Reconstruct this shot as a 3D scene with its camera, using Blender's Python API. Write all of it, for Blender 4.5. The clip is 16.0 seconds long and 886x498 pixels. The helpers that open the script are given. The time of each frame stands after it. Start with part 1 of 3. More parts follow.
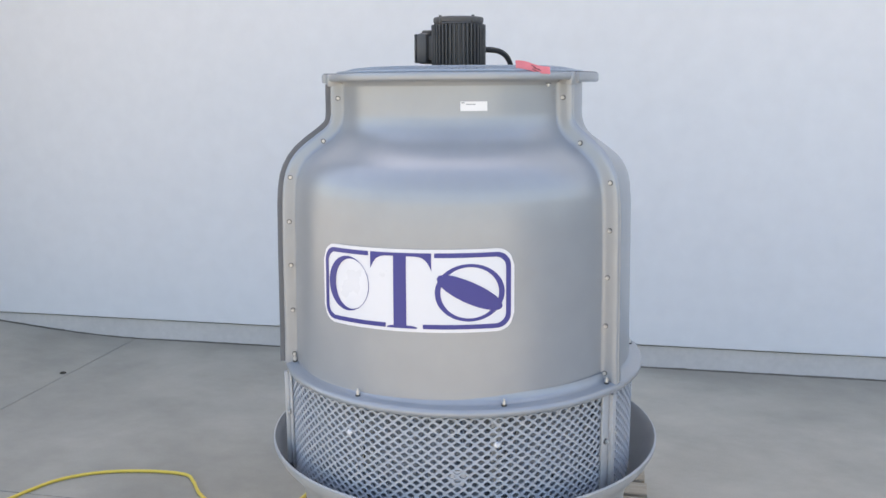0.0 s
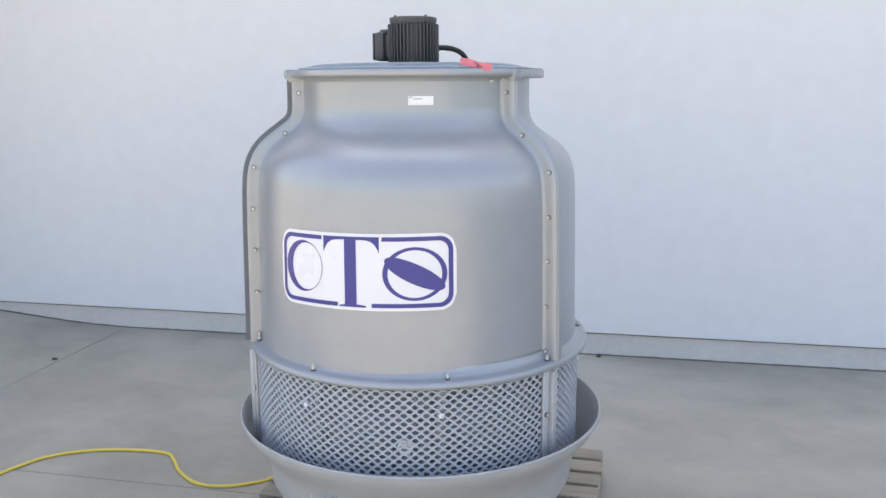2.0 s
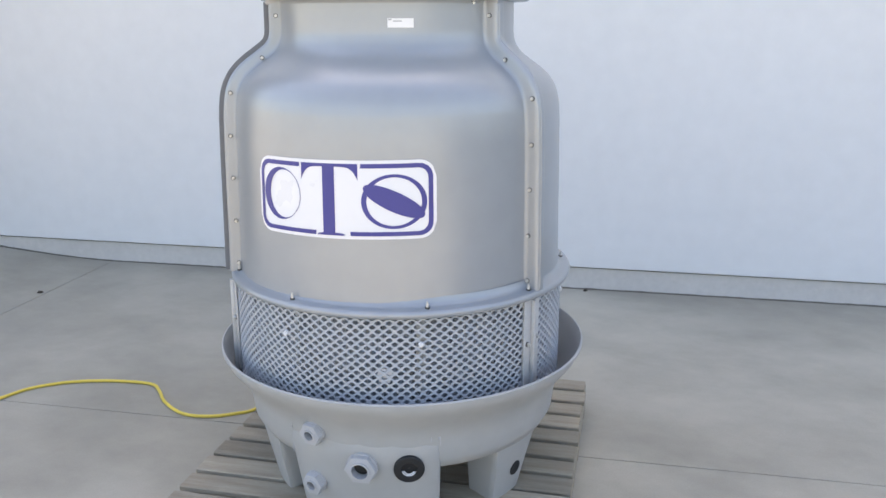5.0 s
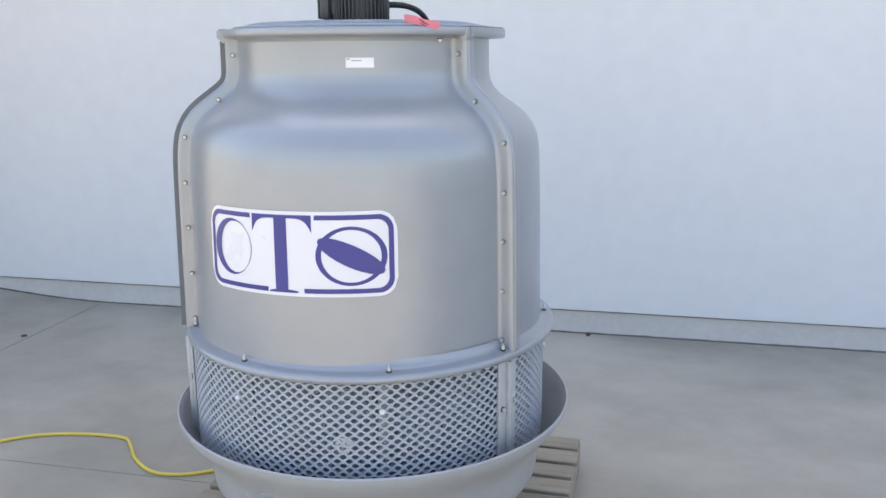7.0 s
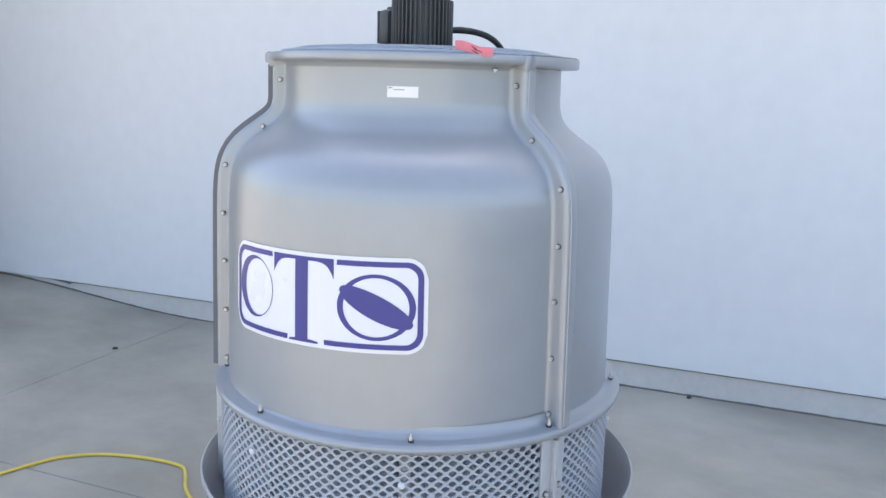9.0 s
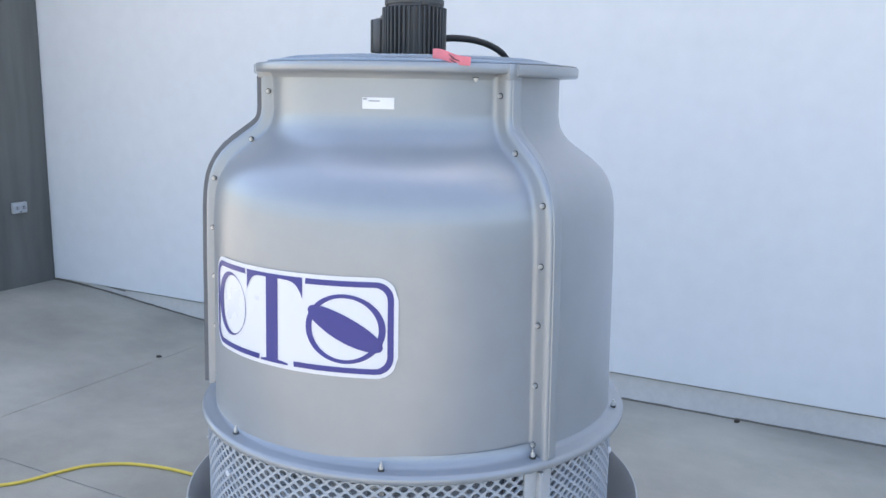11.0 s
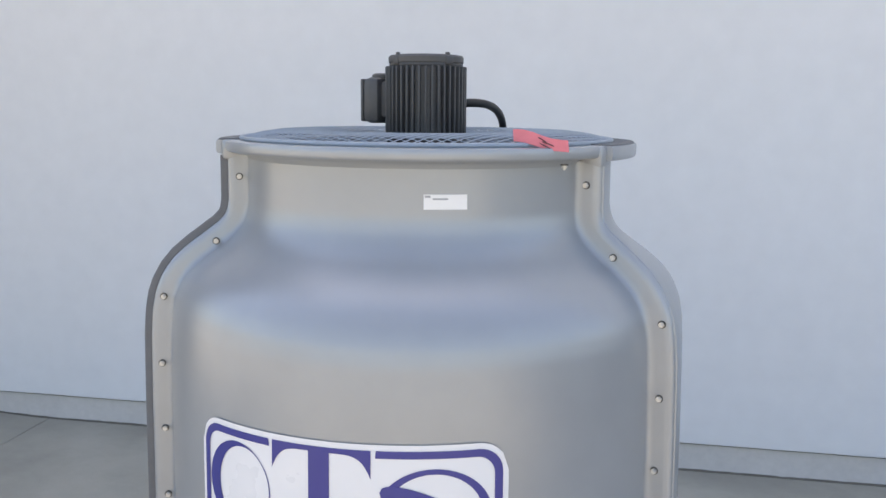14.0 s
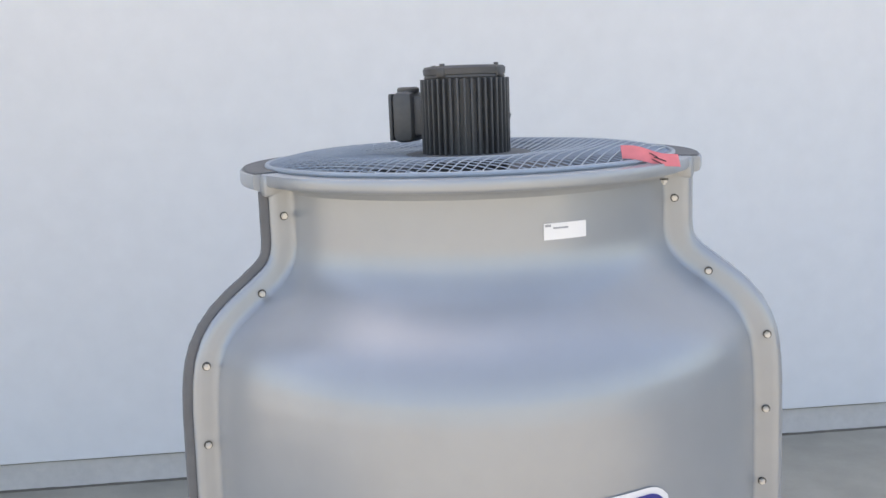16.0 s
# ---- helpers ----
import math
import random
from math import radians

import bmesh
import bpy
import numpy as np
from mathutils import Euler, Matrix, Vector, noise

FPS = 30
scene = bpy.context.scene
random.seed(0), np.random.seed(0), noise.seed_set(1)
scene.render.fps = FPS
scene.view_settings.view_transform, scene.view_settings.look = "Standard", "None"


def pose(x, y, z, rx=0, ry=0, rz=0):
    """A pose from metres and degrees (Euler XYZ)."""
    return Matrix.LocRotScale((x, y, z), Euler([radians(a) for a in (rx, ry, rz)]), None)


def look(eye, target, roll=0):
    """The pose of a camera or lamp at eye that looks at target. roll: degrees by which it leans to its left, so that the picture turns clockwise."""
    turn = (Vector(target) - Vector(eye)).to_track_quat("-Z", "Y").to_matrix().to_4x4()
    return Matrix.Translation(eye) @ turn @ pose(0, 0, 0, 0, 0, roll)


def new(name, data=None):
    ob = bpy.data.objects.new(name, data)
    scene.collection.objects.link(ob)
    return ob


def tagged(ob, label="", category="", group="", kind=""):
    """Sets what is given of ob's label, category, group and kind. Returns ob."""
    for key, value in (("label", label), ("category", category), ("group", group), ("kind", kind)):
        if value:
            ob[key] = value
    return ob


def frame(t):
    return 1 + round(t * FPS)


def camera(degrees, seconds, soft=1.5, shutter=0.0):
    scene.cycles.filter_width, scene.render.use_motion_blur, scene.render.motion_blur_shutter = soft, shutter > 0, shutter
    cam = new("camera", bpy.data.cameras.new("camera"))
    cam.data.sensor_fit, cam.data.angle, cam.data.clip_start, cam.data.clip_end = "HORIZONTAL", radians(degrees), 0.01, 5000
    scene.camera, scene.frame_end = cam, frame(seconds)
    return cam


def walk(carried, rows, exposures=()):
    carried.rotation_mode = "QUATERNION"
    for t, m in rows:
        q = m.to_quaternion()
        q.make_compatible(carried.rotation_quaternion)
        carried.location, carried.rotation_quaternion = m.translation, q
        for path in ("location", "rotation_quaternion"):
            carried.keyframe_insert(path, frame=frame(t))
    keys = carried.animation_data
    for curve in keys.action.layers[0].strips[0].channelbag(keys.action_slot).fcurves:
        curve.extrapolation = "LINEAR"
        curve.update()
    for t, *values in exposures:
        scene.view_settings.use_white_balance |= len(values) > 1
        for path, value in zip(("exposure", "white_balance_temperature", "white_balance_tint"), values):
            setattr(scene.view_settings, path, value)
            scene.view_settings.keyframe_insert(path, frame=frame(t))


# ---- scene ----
cam = camera(55.2, 16.0)
PATH = [
    (0, (0.052, 0.137, 1.604), (0.034, 2.101, 1.227), -0.4),
    (0.5, (0.085, 0.064, 1.618), (0.062, 2.029, 1.242), -0.2),
    (1, (0.159, 0.011, 1.606), (0.124, 1.974, 1.229), 0.2),
    (1.5, (0.2, -0.017, 1.602), (0.162, 1.945, 1.214), -0.1),
    (2, (0.207, -0.022, 1.599), (0.177, 1.94, 1.216), -0.3),
    (2.5, (0.212, -0.029, 1.599), (0.187, 1.935, 1.22), -0.5),
    (3, (0.211, -0.026, 1.589), (0.188, 1.933, 1.186), -0.3),
    (3.5, (0.213, -0.024, 1.578), (0.192, 1.925, 1.128), -0.1),
    (3.7, (0.216, -0.022, 1.57), (0.192, 1.923, 1.103), 0.0),
    (5.8, (0.248, 0.08, 1.564), (0.268, 2.007, 1.028), -0.1),
    (5.9, (0.242, 0.108, 1.569), (0.277, 2.035, 1.032), -0.1),
    (6, (0.24, 0.122, 1.564), (0.288, 2.051, 1.036), -0.1),
    (6.5, (0.266, 0.198, 1.566), (0.334, 2.136, 1.077), -0.7),
    (7, (0.38, 0.208, 1.579), (0.318, 2.155, 1.125), -0.4),
    (7.5, (0.526, 0.202, 1.593), (0.271, 2.137, 1.157), 0.4),
    (8, (0.578, 0.286, 1.587), (0.243, 2.212, 1.165), 1.3),
    (8.5, (0.58, 0.429, 1.583), (0.219, 2.354, 1.178), 1.5),
    (9, (0.559, 0.484, 1.581), (0.194, 2.411, 1.191), 1.5),
    (11.4, (0.794, 0.671, 1.593), (0.182, 2.537, 1.214), 1.5),
    (11.5, (0.801, 0.682, 1.601), (0.177, 2.543, 1.216), 1.6),
    (12, (0.737, 0.719, 1.599), (0.134, 2.589, 1.228), 1.6),
    (12.5, (0.563, 0.736, 1.613), (0.109, 2.656, 1.282), 1.1),
    (13, (0.39, 0.763, 1.61), (0.088, 2.717, 1.309), 1.8),
    (13.5, (0.231, 0.875, 1.628), (0.111, 2.847, 1.319), 1.6),
    (14, (0.095, 0.992, 1.701), (0.117, 2.964, 1.371), 0.5),
    (14.5, (-0.034, 1.089, 1.753), (0.131, 3.048, 1.386), -0.6),
    (15, (-0.167, 1.145, 1.775), (0.175, 3.068, 1.348), -2.7),
    (15.5, (-0.261, 1.152, 1.768), (0.172, 3.057, 1.34), -2.9),
    (16, (-0.387, 1.213, 1.755), (0.155, 3.103, 1.391), -2.1),
]
walk(cam, [(t, look(eye, target, roll)) for t, eye, target, roll in PATH],
     exposures=[(0, 1.68, 7750, 14), (0.5, 1.63, 7750, 14), (1, 1.65, 7750, 14), (2, 1.74, 7750, 14), (3, 1.70, 7750, 14), (3.5, 1.66, 7750, 14),
                (6, 1.84, 7680, 14), (7, 1.70, 7480, 14), (7.5, 1.62, 7280, 14), (8, 1.74, 7130, 13), (9, 1.73, 7080, 13),
                (11.5, 1.75, 6830, 12), (12, 1.83, 6930, 12), (12.5, 1.87, 7480, 14), (13, 1.51, 7580, 14), (13.5, 1.27, 7580, 14), (14, 1.47, 7630, 14),
                (14.5, 1.54, 7680, 14), (15, 1.52, 7680, 14), (15.5, 1.66, 7780, 14), (16, 1.64, 7880, 14)])

# ---------------------------------------------------------------- sky and sun
SUN_AZ, SUN_EL = -2.0, 61.0
world = bpy.data.worlds.new("sky")
world.use_nodes = True
scene.world = world
wn = world.node_tree
sky = wn.nodes.new("ShaderNodeTexSky")
sky.sky_type = "NISHITA"
sky.sun_disc = False
sky.sun_elevation, sky.sun_rotation = radians(SUN_EL), radians(SUN_AZ)
sky.air_density, sky.dust_density, sky.ozone_density = 1.0, 1.9, 1.2
wn.links.new(sky.outputs[0], wn.nodes["Background"].inputs[0])
wn.nodes["Background"].inputs[1].default_value = 0.15
sun = new("sun", bpy.data.lights.new("sun", "SUN"))
sun.data.energy, sun.data.angle, sun.data.color = 3.0, radians(0.5), (1.0, 0.93, 0.84)
_a, _e = radians(SUN_AZ), radians(SUN_EL)
sun.matrix_world = look((20 * math.sin(_a) * math.cos(_e), 20 * math.cos(_a) * math.cos(_e), 20 * math.sin(_e)), (0, 0, 0))


# ---------------------------------------------------------------- materials
def material(name, base, rough=0.5, metal=0.0, var=0.1, fine=60.0, coarse=3.0, bump=0.05, tint=None, stretch=(1, 1, 1),
             coat=0.0, spec=0.5, rough_var=0.08, per_object=0.0, stain=0.0):
    """A surface with grain at two scales, uneven gloss and fine relief, in object metres."""
    m = bpy.data.materials.new(name)
    m.use_nodes = True
    nt = m.node_tree
    b = nt.nodes["Principled BSDF"]
    b.inputs["Metallic"].default_value = metal
    b.inputs["Coat Weight"].default_value = coat
    b.inputs["Coat Roughness"].default_value = 0.27
    b.inputs["Specular IOR Level"].default_value = spec
    tc = nt.nodes.new("ShaderNodeTexCoord")
    mp = nt.nodes.new("ShaderNodeMapping")
    mp.inputs["Scale"].default_value = stretch
    nt.links.new(tc.outputs["Object"], mp.inputs[0])
    n1, n2 = nt.nodes.new("ShaderNodeTexNoise"), nt.nodes.new("ShaderNodeTexNoise")
    for n, s, d in ((n1, coarse, 5), (n2, fine, 3)):
        n.inputs["Scale"].default_value, n.inputs["Detail"].default_value = s, d
        nt.links.new(mp.outputs[0], n.inputs["Vector"])
    tint = tint or tuple(c * 0.75 for c in base)
    ramp = nt.nodes.new("ShaderNodeValToRGB")
    ramp.color_ramp.elements[0].position, ramp.color_ramp.elements[1].position = 0.32, 0.68
    mix = [tuple(b0 * (1 - var * k) + t0 * var * k for b0, t0 in zip(base, tint)) for k in (4, 0)]
    ramp.color_ramp.elements[0].color = (*[max(0.0, c) for c in mix[0]], 1)
    ramp.color_ramp.elements[1].color = (*mix[1], 1)
    nt.links.new(n1.outputs["Fac"], ramp.inputs[0])
    mul = nt.nodes.new("ShaderNodeMix")
    mul.data_type, mul.blend_type = "RGBA", "MULTIPLY"
    grain = nt.nodes.new("ShaderNodeMapRange")
    grain.inputs[3].default_value, grain.inputs[4].default_value = 1 - 1.4 * var, 1 + 1.4 * var
    nt.links.new(n2.outputs["Fac"], grain.inputs[0])
    mul.inputs["Factor"].default_value = 1
    nt.links.new(ramp.outputs[0], mul.inputs["A"])
    nt.links.new(grain.outputs[0], mul.inputs["B"])
    colour = mul.outputs["Result"]
    if stain:
        # wide worn patches with ragged edges, and long faint drag marks
        for scale, detail, sx, lo in ((0.55, 9, (1, 1, 1), 1 - stain), (1.9, 8, (0.8, 1.1, 1), 1 - 0.45 * stain)):
            sm = nt.nodes.new("ShaderNodeMapping")
            sm.inputs["Scale"].default_value = sx
            sm.inputs["Rotation"].default_value = (0, 0, 0.5)
            nt.links.new(tc.outputs["Object"], sm.inputs[0])
            sn = nt.nodes.new("ShaderNodeTexNoise")
            sn.inputs["Scale"].default_value, sn.inputs["Detail"].default_value, sn.inputs["Roughness"].default_value = scale, detail, 0.62
            nt.links.new(sm.outputs[0], sn.inputs["Vector"])
            sr = nt.nodes.new("ShaderNodeMapRange")
            sr.inputs[1].default_value, sr.inputs[2].default_value = 0.36, 0.60
            sr.inputs[3].default_value, sr.inputs[4].default_value = lo, 1.06
            nt.links.new(sn.outputs["Fac"], sr.inputs[0])
            ms = nt.nodes.new("ShaderNodeMix")
            ms.data_type, ms.blend_type = "RGBA", "MULTIPLY"
            ms.inputs["Factor"].default_value = 1
            nt.links.new(colour, ms.inputs["A"])
            nt.links.new(sr.outputs[0], ms.inputs["B"])
            colour = ms.outputs["Result"]
    if per_object:
        info = nt.nodes.new("ShaderNodeObjectInfo")
        rng = nt.nodes.new("ShaderNodeMapRange")
        rng.inputs[3].default_value, rng.inputs[4].default_value = 1 - per_object, 1 + per_object
        nt.links.new(info.outputs["Random"], rng.inputs[0])
        m2 = nt.nodes.new("ShaderNodeMix")
        m2.data_type, m2.blend_type = "RGBA", "MULTIPLY"
        m2.inputs["Factor"].default_value = 1
        nt.links.new(colour, m2.inputs["A"])
        nt.links.new(rng.outputs[0], m2.inputs["B"])
        colour = m2.outputs["Result"]
    nt.links.new(colour, b.inputs["Base Color"])
    rr = nt.nodes.new("ShaderNodeMapRange")
    rr.inputs[3].default_value, rr.inputs[4].default_value = max(0.02, rough - rough_var), min(1, rough + rough_var)
    nt.links.new(n1.outputs["Fac"], rr.inputs[0])
    nt.links.new(rr.outputs[0], b.inputs["Roughness"])
    bp = nt.nodes.new("ShaderNodeBump")
    bp.inputs["Strength"].default_value, bp.inputs["Distance"].default_value = bump, 0.01
    nt.links.new(n2.outputs["Fac"], bp.inputs["Height"])
    nt.links.new(bp.outputs[0], b.inputs["Normal"])
    return m


GELCOAT = material("grey gelcoat", (0.325, 0.349, 0.372), 0.35, 0.24, 0.045, 14, 2.2, 0.012, spec=0.8, coat=0.55, rough_var=0.07)
BASIN = material("pale gelcoat", (0.40, 0.405, 0.40), 0.42, 0, 0.05, 16, 3, 0.04)
SCREEN = material("grey plastic netting", (0.43, 0.46, 0.50), 0.5, 0, 0.06, 40, 5, 0.02)
GALV = material("galvanised bar", (0.52, 0.53, 0.54), 0.45, 0.3, 0.08, 60, 8, 0.05)
STEEL = material("zinc bolt", (0.62, 0.62, 0.60), 0.3, 0.45, 0.08, 80, 20, 0.02)
DARKSTEEL = material("weathered bolt", (0.09, 0.09, 0.088), 0.4, 0.6, 0.08, 80, 20, 0.02)
WIRE = material("coated wire", (0.35, 0.40, 0.45), 0.4, 0.2, 0.1, 60, 10, 0.02)
MOTOR = material("black motor paint", (0.08, 0.08, 0.08), 0.45, 0, 0.12, 90, 9, 0.08)
DARKGREY = material("dark grey face", (0.125, 0.13, 0.135), 0.6, 0, 0.15, 60, 6, 0.08)
# also colours the discs and bars that stand for shaded openings
RUBBER = material("black rubber", (0.015, 0.015, 0.016), 0.6, 0, 0.1, 90, 9, 0.03)
INSIDE = material("dark wet fill", (0.29, 0.32, 0.36), 0.6, 0, 0.2, 40, 6, 0.2)
DECAL = material("white vinyl", (0.80, 0.80, 0.82), 0.3, 0, 0.01, 30, 4, 0.0)
BLUE = material("blue vinyl", (0.04, 0.045, 0.25), 0.3, 0, 0.03, 30, 4, 0.0)
PAPER = material("white label", (0.85, 0.85, 0.85), 0.5, 0, 0.02, 60, 9, 0.0)
INK = material("grey ink", (0.35, 0.36, 0.38), 0.5, 0, 0.02, 60, 9, 0.0)
TAPE = material("pink flagging tape", (0.80, 0.21, 0.23), 0.45, 0, 0.08, 60, 20, 0.05)
SEAL_SHADE = material("grey seal and shaded flange edge", (0.15, 0.155, 0.165), 0.6, 0, 0.1, 60, 9, 0.03)
PVC = material("white plastic", (0.72, 0.73, 0.75), 0.4, 0, 0.03, 60, 9, 0.02)
NUT = material("grey plastic nut", (0.44, 0.445, 0.46), 0.42, 0, 0.03, 60, 9, 0.02)
CORD = material("yellow cord", (0.75, 0.56, 0.09), 0.45, 0, 0.05, 40, 5, 0.03)
WOOD = material("weathered pine", (0.36, 0.32, 0.25), 0.8, 0, 0.14, 45, 5, 0.35, tint=(0.22, 0.17, 0.12), stretch=(1, 9, 9), per_object=0.2)
WALL = material("white painted wall", (0.78, 0.775, 0.775), 0.75, 0, 0.035, 9, 0.55, 0.10, spec=0.25)
PLINTH = material("painted footing", (0.62, 0.585, 0.545), 0.8, 0, 0.07, 30, 2.5, 0.25, spec=0.25)
DARKWALL = material("charcoal wall", (0.158, 0.160, 0.148), 0.75, 0, 0.18, 14, 2.6, 0.1, tint=(0.085, 0.085, 0.078), stretch=(1, 1, 0.12))
CONCRETE = material("broom concrete", (0.455, 0.42, 0.345), 0.82, 0, 0.055, 150, 0.9, 0.05, tint=(0.22, 0.205, 0.18), spec=0.35, stain=0.22)
GREYWALL = material("grey painted wall", (0.28, 0.285, 0.29), 0.75, 0, 0.05, 9, 0.7, 0.1, spec=0.25)
DIRT = material("grey-brown dirt", (0.17, 0.15, 0.12), 0.9, 0, 0.2, 80, 12, 0.3)
GRIT = material("brown leaf litter", (0.06, 0.045, 0.03), 0.8, 0, 0.2, 80, 20, 0.3)


# ---------------------------------------------------------------- building tools
def link(name, bm, mat, parent=None, smooth=30):
    me = bpy.data.meshes.new(name)
    bmesh.ops.recalc_face_normals(bm, faces=bm.faces[:])
    bm.to_mesh(me)
    bm.free()
    me.materials.append(mat)
    if smooth:
        me.polygons.foreach_set("use_smooth", [True] * len(me.polygons))
        me.set_sharp_from_angle(angle=radians(smooth))
    ob = new(name, me)
    if parent:
        ob.parent = parent
    return ob


def part(name, bm, mat, parent, label="", smooth=30):
    ob = link(name, bm, mat, parent, smooth)
    return tagged(ob, label) if label else ob


def again(ob, m, parent):
    """One more piece on the same mesh."""
    o = new(ob.name.split(".")[0], ob.data)
    o.parent = parent
    o.matrix_basis = m
    return o


def thing(name, label, category, at=(0, 0, 0), rz=0.0, group=""):
    ob = new(name)
    ob.matrix_basis = pose(*at, 0, 0, rz)
    ob.empty_display_size = 0.1
    return tagged(ob, label, category, group)


def box(bm, lo, hi, bevel=0.0):
    g = bmesh.ops.create_cube(bm, size=1.0)
    vs = g["verts"]
    for v in vs:
        v.co = Vector([(l + h) / 2 + c * (h - l) for l, h, c in zip(lo, hi, v.co)])
    if bevel:
        es = list({e for v in vs for e in v.link_edges})
        bmesh.ops.bevel(bm, geom=es, offset=bevel, segments=2, affect="EDGES", profile=0.5)
    return vs


def loft(bm, rings, close=False, caps=True):
    """Skin a row of closed loops of equal length."""
    rows = [[bm.verts.new(p) for p in r] for r in rings]
    n = len(rows[0])
    pairs = list(zip(rows, rows[1:])) + ([(rows[-1], rows[0])] if close else [])
    for a, b in pairs:
        for i in range(n):
            j = (i + 1) % n
            bm.faces.new((a[i], a[j], b[j], b[i]))
    if caps and not close:
        bm.faces.new(rows[0][::-1])
        bm.faces.new(rows[-1])


def lathe(bm, profile, steps=96, closed=False):
    """Turn (r, z) pairs round z."""
    rings = [[(r * math.cos(2 * math.pi * k / steps), r * math.sin(2 * math.pi * k / steps), z) for k in range(steps)] for r, z in profile]
    loft(bm, rings, close=closed, caps=False)


def tube(bm, pts, radius, sides=10):
    rings = []
    for i, p in enumerate(pts):
        d = (Vector(pts[min(i + 1, len(pts) - 1)]) - Vector(pts[max(i - 1, 0)])).normalized()
        a = d.cross(Vector((0, 0, 1)))
        a = a.normalized() if a.length > 1e-4 else Vector((1, 0, 0))
        b = d.cross(a)
        rings.append([Vector(p) + radius * (a * math.cos(2 * math.pi * k / sides) + b * math.sin(2 * math.pi * k / sides)) for k in range(sides)])
    loft(bm, rings)


def spline(ctrl, n=8):
    """Catmull-Rom through the given places."""
    c = [Vector(p) for p in ctrl]
    c = [2 * c[0] - c[1]] + c + [2 * c[-1] - c[-2]]
    out = []
    for i in range(1, len(c) - 2):
        for k in range(n):
            t = k / n
            p0, p1, p2, p3 = c[i - 1:i + 3]
            out.append(0.5 * (2 * p1 + (p2 - p0) * t + (2 * p0 - 5 * p1 + 4 * p2 - p3) * t * t + (3 * p1 - p0 - 3 * p2 + p3) * t ** 3))
    return out + [c[-2]]


def polar(r, deg, z):
    return Vector((r * math.cos(radians(deg)), r * math.sin(radians(deg)), z))


def facing(r, deg, z, lift=0.0):
    """A pose on a drum's side: local z points outwards, local y up; lift turns it up, in degrees."""
    return Matrix.Translation(polar(r, deg, z)) @ Matrix.Rotation(radians(deg + 90), 4, "Z") @ Matrix.Rotation(radians(90 - lift), 4, "X")


# ---------------------------------------------------------------- setting: ground and walls
WALL_AT = pose(1.055, 4.848, 0, 0, 0, -11.03)   # local x along the wall, local -y towards the yard
CORNER_U, WALL_TOP, PANEL_FOOT = -4.915, 8.2, 0.135


def rise(u):
    t = min(1.0, max(0.0, (-u - 3.1) / 1.85))
    return 0.125 * t * t * (3 - 2 * t)


def build_ground():
    groove_v, groove_u = (-2.04, -6.1), (-3.12,)
    def lines(coarse, grooves):
        s = set(coarse)
        for g in grooves:
            s |= {g - 0.004, g - 0.0015, g + 0.0015, g + 0.004}
        return sorted(s)
    us = lines([-600, -150, -40, -15, -9] + [-6 + 0.25 * k for k in range(13)] + [-2, 0, 3, 6, 15, 40, 150, 600], groove_u)
    vs = lines([-600, -150, -40, -15, -8, -4, -3, -1, 0, 0.5, 3, 15, 60, 600], groove_v)
    bm = bmesh.new()
    grid = []
    for v in vs:
        row = []
        for u in us:
            dip = any(abs(u - g) < 0.002 for g in groove_u) or any(abs(v - g) < 0.002 for g in groove_v)
            row.append(bm.verts.new((u, v, rise(u) - (0.008 if dip else 0))))
        grid.append(row)
    for a, b in zip(grid, grid[1:]):
        for i in range(len(us) - 1):
            bm.faces.new((a[i], a[i + 1], b[i + 1], b[i]))
    ob = link("ground", bm, CONCRETE, None, 0)
    ob.matrix_basis = WALL_AT
    return tagged(ob, "tan-grey broom-finished concrete slab with saw-cut joints", "concrete ground", kind="structure")


ground = build_ground()

bm = bmesh.new()
box(bm, (CORNER_U - 0.3, 0, PANEL_FOOT), (14, 0.3, WALL_TOP), 0.006)
wall = link("wall_north", bm, WALL, None, 20)
wall.matrix_basis = WALL_AT
tagged(wall, "smooth white painted building wall above a low footing", "wall", kind="structure")
# block further along above the wall, out of view, added to shade the right
bm = bmesh.new()
box(bm, (2.4, 0.004, WALL_TOP - 0.002), (14, 0.3, 15.5), 0.006)
upper = link("unseen_wall_shade", bm, WALL, None, 20)
upper.matrix_basis = WALL_AT
tagged(upper, "unseen white block above the wall, added to shade the right side", "wall", kind="structure")
bm = bmesh.new()
n = 60
top = [(CORNER_U - 0.25 + k * (19.1 / n)) for k in range(n + 1)]
rows = []
for k, u in enumerate(top):
    wob = 0.004 * math.sin(u * 5.1) + 0.003 * math.sin(u * 13.7)
    rows.append([(u, 0.05, PANEL_FOOT + 0.02), (u, 0.05, PANEL_FOOT - 0.008), (u, 0.022, PANEL_FOOT - 0.011), (u, 0.018, 0.03 + rise(u)), (u, -0.006 + wob, -0.06), (u, 0.28, -0.06), (u, 0.28, PANEL_FOOT + 0.02)])
loft(bm, rows)
foot = link("wall_footing", bm, PLINTH, None, 20)
foot.matrix_basis = WALL_AT
tagged(foot, "off-white painted concrete footing under the wall", "wall footing", kind="structure")
